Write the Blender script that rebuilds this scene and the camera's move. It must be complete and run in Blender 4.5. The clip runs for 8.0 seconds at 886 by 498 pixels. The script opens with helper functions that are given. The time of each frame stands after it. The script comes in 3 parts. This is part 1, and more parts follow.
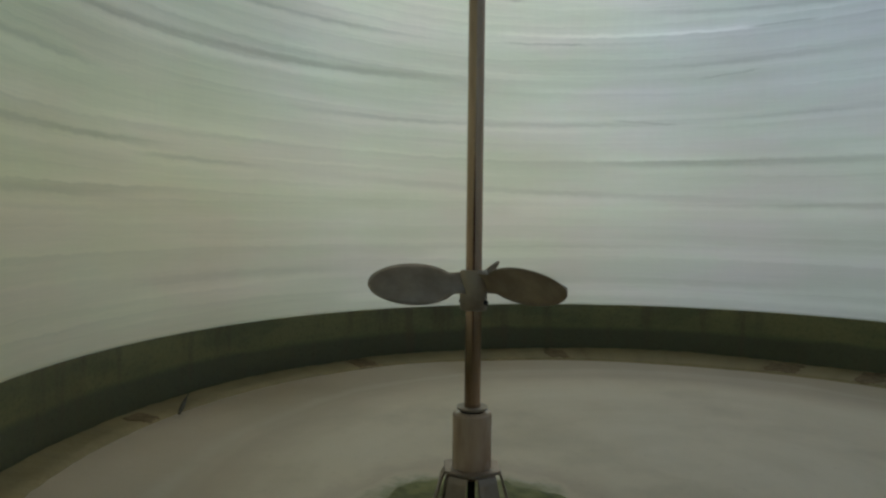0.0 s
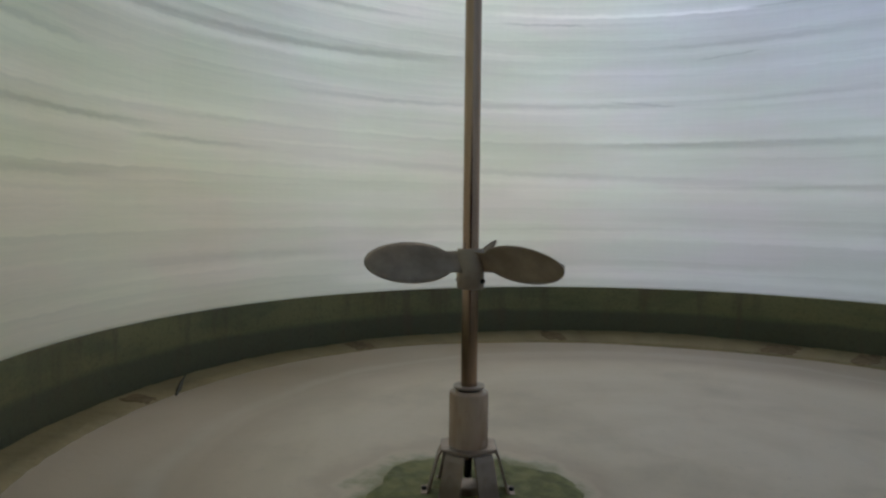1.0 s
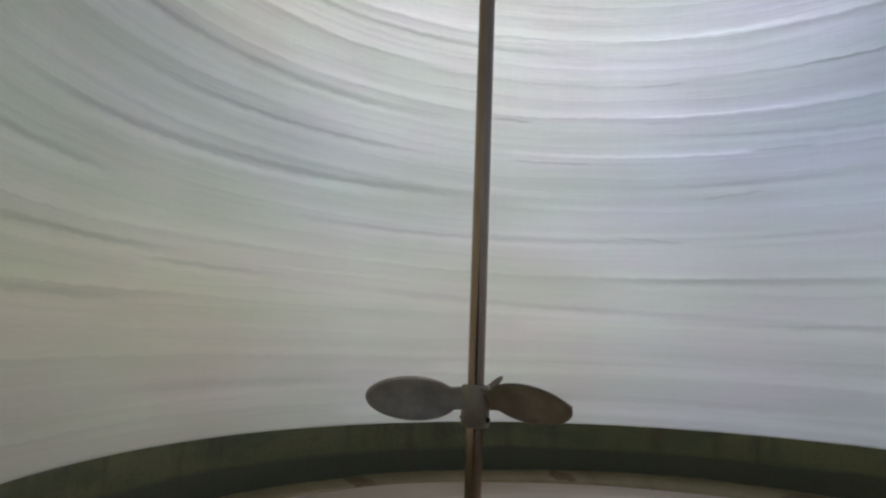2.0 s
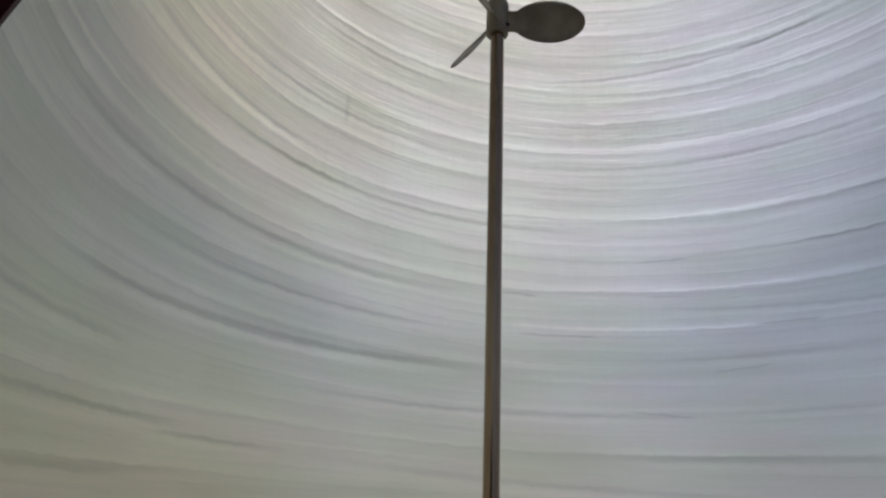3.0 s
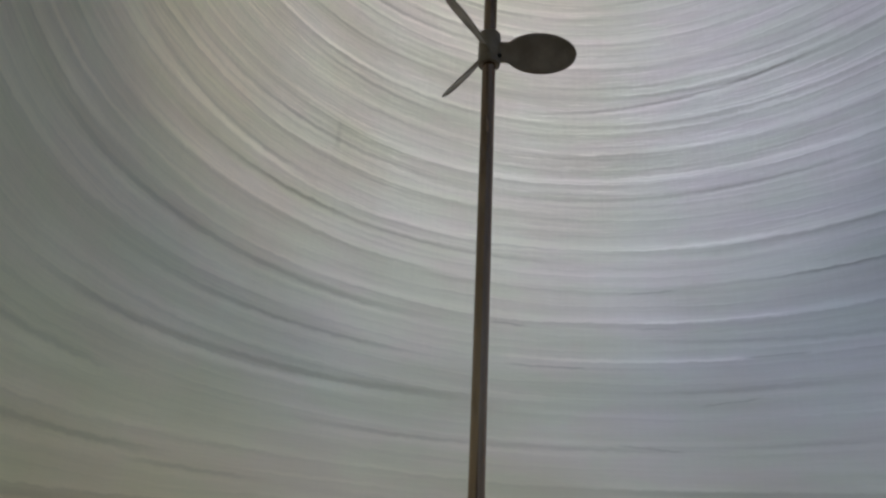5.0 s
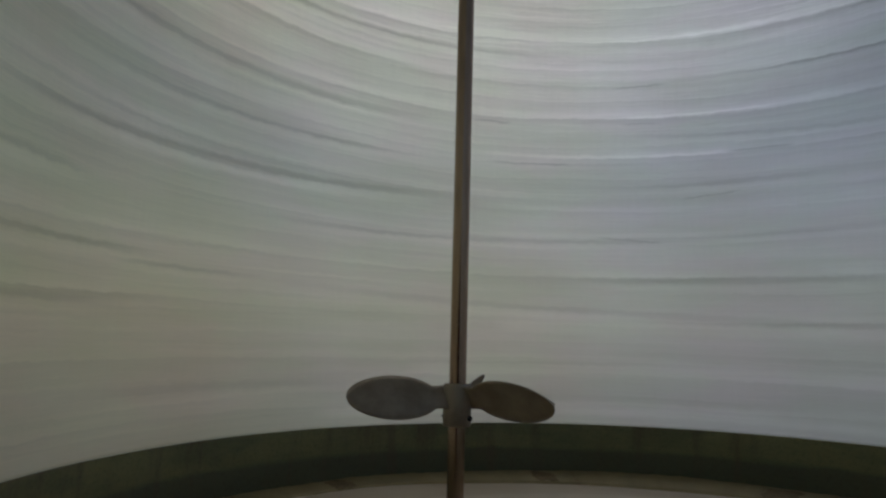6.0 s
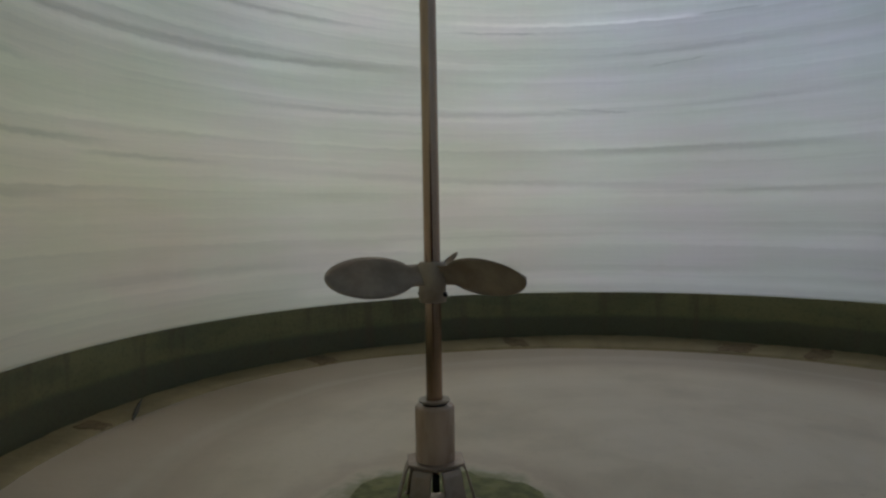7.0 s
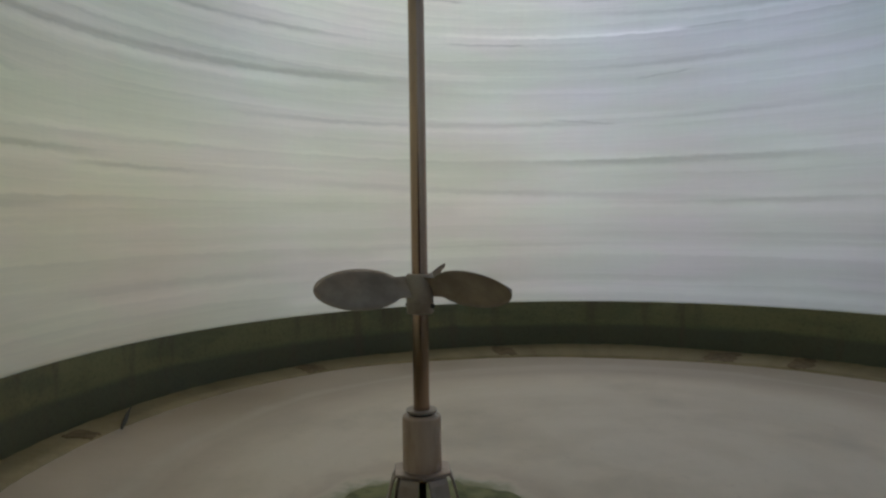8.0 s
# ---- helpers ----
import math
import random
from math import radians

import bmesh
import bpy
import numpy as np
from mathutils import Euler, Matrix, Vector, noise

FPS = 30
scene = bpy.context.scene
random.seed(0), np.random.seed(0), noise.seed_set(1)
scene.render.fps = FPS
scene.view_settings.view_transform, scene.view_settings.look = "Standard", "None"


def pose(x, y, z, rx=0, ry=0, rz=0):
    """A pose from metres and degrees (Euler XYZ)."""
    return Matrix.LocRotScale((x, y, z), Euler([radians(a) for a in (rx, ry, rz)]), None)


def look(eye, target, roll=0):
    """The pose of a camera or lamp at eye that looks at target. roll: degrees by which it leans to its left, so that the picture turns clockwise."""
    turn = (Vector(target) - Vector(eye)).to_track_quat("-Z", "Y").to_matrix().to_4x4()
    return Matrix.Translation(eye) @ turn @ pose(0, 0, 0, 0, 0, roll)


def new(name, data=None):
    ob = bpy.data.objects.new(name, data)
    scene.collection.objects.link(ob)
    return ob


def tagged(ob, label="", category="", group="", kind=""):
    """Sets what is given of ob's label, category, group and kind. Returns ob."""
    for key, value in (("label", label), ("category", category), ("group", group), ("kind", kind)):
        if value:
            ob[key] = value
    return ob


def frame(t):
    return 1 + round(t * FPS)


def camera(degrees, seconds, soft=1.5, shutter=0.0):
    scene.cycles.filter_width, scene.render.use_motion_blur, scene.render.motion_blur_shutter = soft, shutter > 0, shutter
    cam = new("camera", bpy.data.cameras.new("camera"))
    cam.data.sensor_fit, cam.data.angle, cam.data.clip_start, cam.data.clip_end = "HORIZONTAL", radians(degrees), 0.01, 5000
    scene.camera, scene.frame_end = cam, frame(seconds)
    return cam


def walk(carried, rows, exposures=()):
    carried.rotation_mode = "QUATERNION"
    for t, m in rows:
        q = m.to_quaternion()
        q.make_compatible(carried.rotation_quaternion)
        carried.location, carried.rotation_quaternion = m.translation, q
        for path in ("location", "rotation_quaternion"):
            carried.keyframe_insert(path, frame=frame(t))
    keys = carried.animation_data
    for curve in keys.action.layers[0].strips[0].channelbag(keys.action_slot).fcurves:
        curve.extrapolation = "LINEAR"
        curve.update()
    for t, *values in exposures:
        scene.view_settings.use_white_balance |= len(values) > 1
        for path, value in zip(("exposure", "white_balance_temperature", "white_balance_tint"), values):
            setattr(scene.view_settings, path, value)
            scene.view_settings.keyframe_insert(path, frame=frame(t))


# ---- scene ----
cam = camera(65.5, 8.0, soft=2.35)
ROWS = [
    (0.0, pose(-0.001, -1.603, 0.555, 87.75, 0, 20.24) @ pose(0, 0, 0, 0, 0, 0.59)),
    (0.5, pose(-0.000, -1.588, 0.541, 85.73, 0, 20.05) @ pose(0, 0, 0, 0, 0, 0.15)),
    (1.0, pose(-0.001, -1.596, 0.541, 86.57, 0, 20.05) @ pose(0, 0, 0, 0, 0, 0.59)),
    (1.2, pose(-0.002, -1.592, 0.537, 88.89, 0, 20.12) @ pose(0, 0, 0, 0, 0, 1.24)),
    (2.3, pose(0.000, -1.583, 0.557, 100.20, 0, 21.51) @ pose(0, 0, 0, 0, 0, 2.36)),
    (2.5, pose(-0.002, -1.585, 0.554, 102.98, 0, 21.42) @ pose(0, 0, 0, 0, 0, 2.24)),
    (3.0, pose(-0.003, -1.606, 0.541, 111.45, 0, 22.11) @ pose(0, 0, 0, 0, 0, 2.45)),
    (3.5, pose(-0.002, -1.612, 0.543, 115.74, 0, 22.48) @ pose(0, 0, 0, 0, 0, 3.12)),
    (4.0, pose(0.005, -1.612, 0.546, 116.57, 0, 22.39) @ pose(0, 0, 0, 0, 0, 3.16)),
    (4.2, pose(0.000, -1.606, 0.548, 116.55, 0, 22.13) @ pose(0, 0, 0, 0, 0, 3.22)),
    (5.3, pose(-0.008, -1.590, 0.550, 109.99, 0, 20.94) @ pose(0, 0, 0, 0, 0, 2.50)),
    (5.5, pose(-0.012, -1.585, 0.551, 106.23, 0, 20.85) @ pose(0, 0, 0, 0, 0, 2.13)),
    (6.0, pose(-0.003, -1.575, 0.545, 97.41, 0, 19.43) @ pose(0, 0, 0, 0, 0, 1.51)),
    (6.5, pose(-0.000, -1.594, 0.555, 91.52, 0, 18.06) @ pose(0, 0, 0, 0, 0, -0.24)),
    (7.0, pose(-0.006, -1.589, 0.553, 87.12, 0, 16.70) @ pose(0, 0, 0, 0, 0, -0.95)),
    (7.5, pose(0.003, -1.580, 0.556, 86.47, 0, 16.40) @ pose(0, 0, 0, 0, 0, -0.71)),
    (8.0, pose(0.006, -1.608, 0.565, 87.65, 0, 15.90) @ pose(0, 0, 0, 0, 0, -0.74)),
]
walk(cam, ROWS, exposures=[
    (0.0, 0.30, 6570, -8), (0.5, 0.44, 6340, -2), (1.0, 0.54, 6180, 4), (2.5, 0.29, 6160, 9), (3.5, -0.08, 6380, 7), (4.0, -0.19, 6380, 7),
    (5.5, -0.32, 6320, 7), (6.0, -0.29, 6410, 4), (6.5, -0.06, 6390, 5), (7.0, 0.10, 6410, 4), (7.5, 0.30, 6410, 5), (8.0, 0.42, 6400, 5)])

# ---- sky and sun ----
SUN_DIR = Vector((-0.17, 0.64, 0.75)).normalized()
world = bpy.data.worlds.new("sky")
scene.world = world
world.use_nodes = True
wn = world.node_tree
sky = wn.nodes.new("ShaderNodeTexSky")
sky.sky_type, sky.sun_disc = "NISHITA", False
sky.sun_elevation = math.asin(SUN_DIR.z)
sky.sun_rotation = math.atan2(SUN_DIR.x, SUN_DIR.y)
sky.air_density, sky.dust_density = 1.0, 1.2
wn.links.new(sky.outputs[0], wn.nodes["Background"].inputs[0])
wn.nodes["Background"].inputs[1].default_value = 0.125
sun = new("sun", bpy.data.lights.new("sun", "SUN"))
sun.data.energy, sun.data.angle, sun.data.color = 1.2, radians(68), (1.0, 0.98, 0.96)
sun.matrix_world = look(SUN_DIR * 20, (0, 0, 0))

# ---- measures of the tank ----
R = 1.5            # inside radius
SHELL = 0.012      # shell thickness
Z_BAND = 0.202     # top of the dark base band
Z_TOP = 3.515      # foot of the green band under the roof
Z_ROOF = 3.728
SHAFT = Vector((-0.399, -0.352, 0))
MAN = Vector((-0.052, -R, 0.480))
MAN_R = 0.288


# ---- materials ----
class Nodes:
    """Short writing for node trees."""

    def __init__(self, name):
        self.mat = bpy.data.materials.new(name)
        self.mat.use_nodes = True
        self.tree = self.mat.node_tree
        self.tree.nodes.clear()
        self.out = self.tree.nodes.new("ShaderNodeOutputMaterial")

    def put(self, socket, value):
        if isinstance(value, bpy.types.NodeSocket):
            self.tree.links.new(value, socket)
        elif isinstance(value, (int, float)):
            socket.default_value = value
        else:
            socket.default_value = (*value, 1) if len(value) == 3 and socket.type == "RGBA" else value

    def math(self, op, a, b=0.0, c=None, clamp=False):
        n = self.tree.nodes.new("ShaderNodeMath")
        n.operation, n.use_clamp = op, clamp
        self.put(n.inputs[0], a)
        self.put(n.inputs[1], b)
        if c is not None:
            self.put(n.inputs[2], c)
        return n.outputs[0]

    def coords(self):
        t = self.tree.nodes.new("ShaderNodeTexCoord")
        s = self.tree.nodes.new("ShaderNodeSeparateXYZ")
        self.tree.links.new(t.outputs["Object"], s.inputs[0])
        return t.outputs["Object"], s.outputs[0], s.outputs[1], s.outputs[2]

    def vec(self, x, y, z=0.0):
        n = self.tree.nodes.new("ShaderNodeCombineXYZ")
        for s, v in zip(n.inputs, (x, y, z)):
            self.put(s, v)
        return n.outputs[0]

    def noise(self, vector, scale=1.0, detail=3.0, rough=0.55, distort=0.0):
        n = self.tree.nodes.new("ShaderNodeTexNoise")
        self.put(n.inputs["Vector"], vector)
        for k, v in (("Scale", scale), ("Detail", detail), ("Roughness", rough), ("Distortion", distort)):
            n.inputs[k].default_value = v
        return n.outputs[0]

    def remap(self, value, a, b, c=0.0, d=1.0, smooth=True):
        n = self.tree.nodes.new("ShaderNodeMapRange")
        n.interpolation_type = "SMOOTHSTEP" if smooth else "LINEAR"
        self.put(n.inputs["Value"], value)
        for k, v in zip(("From Min", "From Max", "To Min", "To Max"), (a, b, c, d)):
            n.inputs[k].default_value = v
        return n.outputs[0]

    def mix(self, fac, a, b, how="MIX"):
        n = self.tree.nodes.new("ShaderNodeMix")
        n.data_type, n.blend_type = "RGBA", how
        self.put(n.inputs["Factor"], fac)
        self.put(n.inputs[6], a)
        self.put(n.inputs[7], b)
        return n.outputs[2]

    def bump(self, height, strength, distance=0.01):
        n = self.tree.nodes.new("ShaderNodeBump")
        n.inputs["Strength"].default_value, n.inputs["Distance"].default_value = strength, distance
        self.put(n.inputs["Height"], height)
        return n.outputs[0]

    def shader(self, kind, **inputs):
        n = self.tree.nodes.new(kind)
        for k, v in inputs.items():
            self.put(n.inputs[k.replace("_", " ")], v)
        return n.outputs[0]

    def blend(self, fac, a, b):
        n = self.tree.nodes.new("ShaderNodeMixShader")
        self.put(n.inputs[0], fac)
        self.put(n.inputs[1], a)
        self.put(n.inputs[2], b)
        return n.outputs[0]

    def done(self, surface):
        self.tree.links.new(surface, self.out.inputs[0])
        return self.mat


def principled(name, base, rough, metal=0.0, dark=None, scale=30.0, fine=200.0, bump=0.15, spec=0.5, stretch=(1, 1, 1)):
    """A surface with two scales of variation."""
    n = Nodes(name)
    obj, x, y, z = n.coords()
    v = n.vec(n.math("MULTIPLY", x, stretch[0]), n.math("MULTIPLY", y, stretch[1]), n.math("MULTIPLY", z, stretch[2]))
    big = n.noise(v, scale, 4)
    small = n.noise(v, fine, 3)
    dark = dark or tuple(c * 0.6 for c in base)
    col = n.mix(n.remap(big, 0.35, 0.7), base, dark)
    col = n.mix(n.remap(small, 0.5, 0.8, 0, 0.35), col, dark)
    ro = n.math("ADD", n.math("MULTIPLY", n.math("SUBTRACT", big, 0.5), 0.3), rough, clamp=True)
    return n.done(n.shader("ShaderNodeBsdfPrincipled", Base_Color=col, Metallic=metal, Roughness=ro,
                           Specular_IOR_Level=spec, Normal=n.bump(small, bump, 0.002)))


def laminate():
    """Filament-wound translucent laminate: daylight comes through it, streaked by the windings."""
    n = Nodes("wound_laminate")
    obj, x, y, z = n.coords()
    th = n.math("ARCTAN2", x, y)
    u = n.math("MULTIPLY", th, R)
    wob = n.noise(n.vec(n.math("MULTIPLY", u, 0.9), n.math("MULTIPLY", z, 2.0), 7.0), 1.0, 2)
    fray = n.noise(n.vec(n.math("MULTIPLY", u, 16.0), n.math("MULTIPLY", z, 22.0), 3.0), 1.0, 4, 0.65)
    zf = n.math("ADD", z, n.math("MULTIPLY", n.math("SUBTRACT", fray, 0.5), 0.022))
    zz = n.math("ADD", zf, n.math("MULTIPLY", n.math("SUBTRACT", wob, 0.5), 0.03))

    def streaks(ku, kz, off, detail=3.0, rough=0.55):
        return n.noise(n.vec(n.math("MULTIPLY", u, ku), n.math("MULTIPLY", zz, kz), off), 1.0, detail, rough)

    broad = streaks(0.55, 7.0, 0.0)
    mid = streaks(0.6, 24.0, 11.0, 4)
    fine = streaks(2.4, 110.0, 23.0, 3, 0.6)
    thread = streaks(12.0, 250.0, 29.0, 3, 0.65)
    weave = n.noise(n.vec(n.math("MULTIPLY", u, 70.0), n.math("MULTIPLY", z, 4.0), 31.0), 1.0, 2)
    patch = n.noise(n.vec(n.math("MULTIPLY", u, 2.6), n.math("MULTIPLY", z, 6.0), 37.0), 1.0, 3)
    cloud = n.noise(n.vec(n.math("MULTIPLY", u, 1.6), n.math("MULTIPLY", z, 1.3), 41.0), 1.0, 4)

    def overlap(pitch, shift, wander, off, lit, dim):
        """Steps where windings overlap, with a lit rim and a dim edge painted in."""
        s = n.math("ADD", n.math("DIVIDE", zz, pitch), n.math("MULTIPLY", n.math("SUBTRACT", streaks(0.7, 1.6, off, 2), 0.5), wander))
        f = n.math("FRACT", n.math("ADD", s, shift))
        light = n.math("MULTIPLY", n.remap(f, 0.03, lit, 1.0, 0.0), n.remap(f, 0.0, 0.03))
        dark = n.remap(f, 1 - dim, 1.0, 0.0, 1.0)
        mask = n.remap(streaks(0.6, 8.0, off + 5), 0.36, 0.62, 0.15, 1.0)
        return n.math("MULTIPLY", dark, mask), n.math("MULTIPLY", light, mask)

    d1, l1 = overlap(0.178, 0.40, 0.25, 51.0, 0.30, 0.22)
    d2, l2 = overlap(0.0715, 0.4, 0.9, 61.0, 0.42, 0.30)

    # windings, painted rim shading and glints all get stronger higher up
    high = n.remap(z, 0.5, 3.0, 0.5, 1.65)
    # bright glints and dashes painted into the laminate's colour
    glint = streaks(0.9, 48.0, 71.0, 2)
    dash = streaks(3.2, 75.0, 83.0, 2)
    t = n.math("ADD", 0.0, 0.66)
    for value, amount in ((mid, 0.16), (fine, 0.235), (thread, 0.21), (weave, 0.07)):
        t = n.math("ADD", t, n.math("MULTIPLY", n.math("MULTIPLY", n.math("SUBTRACT", value, 0.5), high), amount))
    t = n.math("ADD", t, n.math("MULTIPLY", n.math("SUBTRACT", broad, 0.5), 0.26))
    t = n.math("ADD", t, n.math("MULTIPLY", n.math("SUBTRACT", cloud, 0.5), 0.14))
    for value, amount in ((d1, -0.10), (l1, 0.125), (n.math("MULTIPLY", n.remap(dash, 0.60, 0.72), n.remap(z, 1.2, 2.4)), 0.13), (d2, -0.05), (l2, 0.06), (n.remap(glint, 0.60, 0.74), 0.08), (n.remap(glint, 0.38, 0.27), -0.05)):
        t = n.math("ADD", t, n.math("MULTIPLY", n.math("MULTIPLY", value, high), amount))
    # two upright scuffs
    deg = n.math("MULTIPLY", th, 57.2958)
    for at, low, high_end, depth in ((-66.4, 2.09, 2.28, -0.10), (-68.3, 2.96, 3.04, -0.14)):
        off = n.math("ABSOLUTE", n.math("ADD", n.math("SUBTRACT", deg, at), n.math("MULTIPLY", n.math("SUBTRACT", fine, 0.5), 1.6)))
        scuff = n.math("MULTIPLY", n.remap(off, 0.1, 0.7, 1.0, 0.0), n.math("MULTIPLY", n.remap(z, low, low + 0.05), n.remap(z, high_end - 0.05, high_end, 1.0, 0.0)))
        t = n.math("ADD", t, n.math("MULTIPLY", scuff, depth))

    # single strong windings: height, from and to (degrees round the tank), half width, amount, climb over that stretch
    zs = n.math("ADD", zf, n.math("MULTIPLY", n.math("SUBTRACT", mid, 0.5), 0.016))
    for z0, a0, a1, w, amount, climb in WINDINGS_LOW + WINDINGS_HIGH + WINDINGS_LIGHT + WINDING_ENDS:
        rise = n.math("SUBTRACT", zs, n.math("MULTIPLY_ADD", deg, climb / (a1 - a0), z0 - climb * (a0 + a1) / 2 / (a1 - a0))) if climb else n.math("SUBTRACT", zs, z0)
        line = n.remap(n.math("ABSOLUTE", rise), 0.2 * w, w, 1.0, 0.0)
        soft = 1.0 if a1 - a0 < 13 else 0.3 * (a1 - a0) if amount < 0 else 3.0
        ends = n.math("MULTIPLY", n.remap(deg, a0 - 2, a0 + soft), n.remap(deg, a1 - soft, a1 + 1, 1.0, 0.0))
        # wide dark windings get a painted bright edge underneath
        if amount < 0 and w > 0.01:
            below = n.remap(n.math("ABSOLUTE", n.math("ADD", rise, 1.7 * w)), 0.1 * w, 1.2 * w, 0.0, 1.0)
            line = n.math("ADD", line, n.math("MULTIPLY", n.math("SUBTRACT", below, 1.0), 0.5))
        t = n.math("ADD", t, n.math("MULTIPLY", n.math("MULTIPLY", line, ends), amount))
    t = n.math("MULTIPLY", t, 1.0, clamp=True)

    # outdoor light painted as tint: yellow-green to the left, sky blue to the right
    side = n.math("ADD", th, n.math("MULTIPLY", n.math("SUBTRACT", cloud, 0.5), 0.9))
    tint = n.mix(n.remap(side, -2.1, -0.75), RESIN_WARM_LIT, RESIN)
    tint = n.mix(n.remap(side, -0.75, 0.25), tint, RESIN_SKY_LIT)
    tint = n.mix(1.0, tint, n.mix(n.remap(broad, 0.35, 0.65), (0.985, 1.0, 0.955), (1.0, 0.985, 0.99)), "MULTIPLY")
    tint = n.mix(1.0, tint, n.mix(n.remap(patch, 0.36, 0.64), (0.98, 1.0, 0.965), (1.0, 0.965, 0.975)), "MULTIPLY")
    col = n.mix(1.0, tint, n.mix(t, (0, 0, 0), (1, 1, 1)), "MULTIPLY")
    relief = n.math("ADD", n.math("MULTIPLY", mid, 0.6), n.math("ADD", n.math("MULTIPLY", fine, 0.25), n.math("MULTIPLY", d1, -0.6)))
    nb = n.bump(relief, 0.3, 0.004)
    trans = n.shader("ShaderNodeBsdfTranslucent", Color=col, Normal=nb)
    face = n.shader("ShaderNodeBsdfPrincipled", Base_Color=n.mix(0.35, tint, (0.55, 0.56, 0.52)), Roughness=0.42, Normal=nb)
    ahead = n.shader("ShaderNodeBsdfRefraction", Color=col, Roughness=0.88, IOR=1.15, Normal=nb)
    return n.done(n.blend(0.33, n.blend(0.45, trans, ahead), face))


WINDINGS_LOW = [
    (0.310, -45, 25, 0.020, -0.07, 0), (0.490, -16, 50, 0.022, -0.07, -0.02), (0.373, -100, -55, 0.022, -0.10, 0), (0.622, -122, -92, 0.014, -0.10, 0), (0.680, -74, 40, 0.020, -0.10, -0.13),
    (0.743, -94, -70, 0.012, -0.11, 0), (0.775, -126, -84, 0.016, -0.14, 0), (0.813, -20, 36, 0.018, -0.08, 0),
    (0.962, -124, -96, 0.014, -0.14, 0), (0.975, -76, 8, 0.013, -0.13, 0.02), (1.010, 0, 40, 0.016, -0.09, 0.02),
    (1.130, -118, -36, 0.020, -0.19, 0.05), (1.228, -14, 26, 0.013, -0.09, 0.02), (1.308, -104, -38, 0.014, -0.15, 0.02),
    (1.430, -12, 36, 0.012, -0.11, -0.06), (1.482, -128, -38, 0.018, -0.18, 0), (1.703, -2, 38, 0.012, -0.12, 0),
]
WINDINGS_HIGH = [
    (1.825, -98, -16, 0.016, -0.17, 0.01), (1.940, -112, -64, 0.016, -0.15, -0.06), (2.160, -104, -38, 0.014, -0.16, 0.01),
    (2.172, -40, 40, 0.013, -0.13, 0.04), (2.545, -96, -44, 0.014, -0.16, -0.04), (2.725, -32, 36, 0.013, -0.22, 0.15),
    (2.890, 2, 44, 0.012, -0.16, -0.05), (3.045, -82, -30, 0.015, -0.22, 0.04), (3.245, -72, -40, 0.012, -0.15, -0.03),
    (3.410, -16, 26, 0.012, -0.17, 0.03),
]
WINDINGS_LIGHT = [
    (1.610, -126, -82, 0.018, 0.10, 0), (1.362, -33, 8, 0.011, 0.15, 0), (1.540, -9, 14, 0.010, 0.16, 0),
    (0.600, -30, 55, 0.040, 0.08, -0.02), (0.425, -45, 55, 0.038, 0.09, 0), (0.255, -60, 45, 0.030, 0.09, 0),
    (1.892, -36, 16, 0.012, 0.13, 0.04), (2.286, -6, 24, 0.014, 0.14, 0), (2.010, -106, -84, 0.014, 0.08, 0),
]
WINDING_ENDS = [
    (1.362, 8, 16, 0.008, -0.20, 0), (1.325, -31, -19, 0.006, -0.18, 0), (1.510, -9, -4, 0.006, -0.18, 0),
    (1.680, -10, -3, 0.007, -0.18, 0.01), (1.505, -34, -29, 0.006, -0.20, 0), (1.178, 1, 8, 0.006, -0.15, 0.02),
    (0.990, -13, -4, 0.006, -0.14, -0.02),
]
# resin tints with the daylight of each side put into the colour
RESIN_WARM_LIT = (1.0, 0.85, 0.59)
RESIN = (0.912, 0.855, 0.765)
RESIN_SKY_LIT = (0.84, 0.82, 0.85)


def gelcoat():
    """Clear outer coat of the shell."""
    n = Nodes("clear_gelcoat")
    obj, x, y, z = n.coords()
    c = n.noise(obj, 3.0, 4)
    coat = n.shader("ShaderNodeBsdfPrincipled", Base_Color=(0.55, 0.56, 0.48), Roughness=0.5)
    return n.done(n.blend(n.remap(c, 0.3, 0.7, 0.06, 0.14), n.shader("ShaderNodeBsdfTransparent"), coat))


def base_band():
    """Thick algae-green laminate at the foot of the wall, blotched with brown."""
    n = Nodes("green_base_laminate")
    obj, x, y, z = n.coords()
    u = n.math("MULTIPLY", n.math("ARCTAN2", x, y), R)
    blot = n.noise(n.vec(n.math("MULTIPLY", u, 3.0), n.math("MULTIPLY", z, 9.0), 3.0), 1.0, 5, 0.6)
    grain = n.noise(obj, 90.0, 3)
    run = n.noise(n.vec(n.math("MULTIPLY", u, 14.0), n.math("MULTIPLY", z, 2.0), 9.0), 1.0, 3)
    col = n.mix(n.remap(blot, 0.4, 0.66), (0.215, 0.205, 0.090), (0.150, 0.152, 0.070))
    # darker below about 0.1 m, with an uneven edge
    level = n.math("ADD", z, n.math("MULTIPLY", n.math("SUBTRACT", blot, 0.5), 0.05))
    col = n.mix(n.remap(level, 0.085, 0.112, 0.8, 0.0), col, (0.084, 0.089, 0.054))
    col = n.mix(n.remap(run, 0.48, 0.72, 0, 0.6), col, (0.125, 0.092, 0.055))
    col = n.mix(n.remap(grain, 0.45, 0.8, 0, 0.35), col, (0.04, 0.045, 0.025))
    return n.done(n.shader("ShaderNodeBsdfPrincipled", Base_Color=col, Roughness=0.5, Normal=n.bump(blot, 0.3, 0.01)))


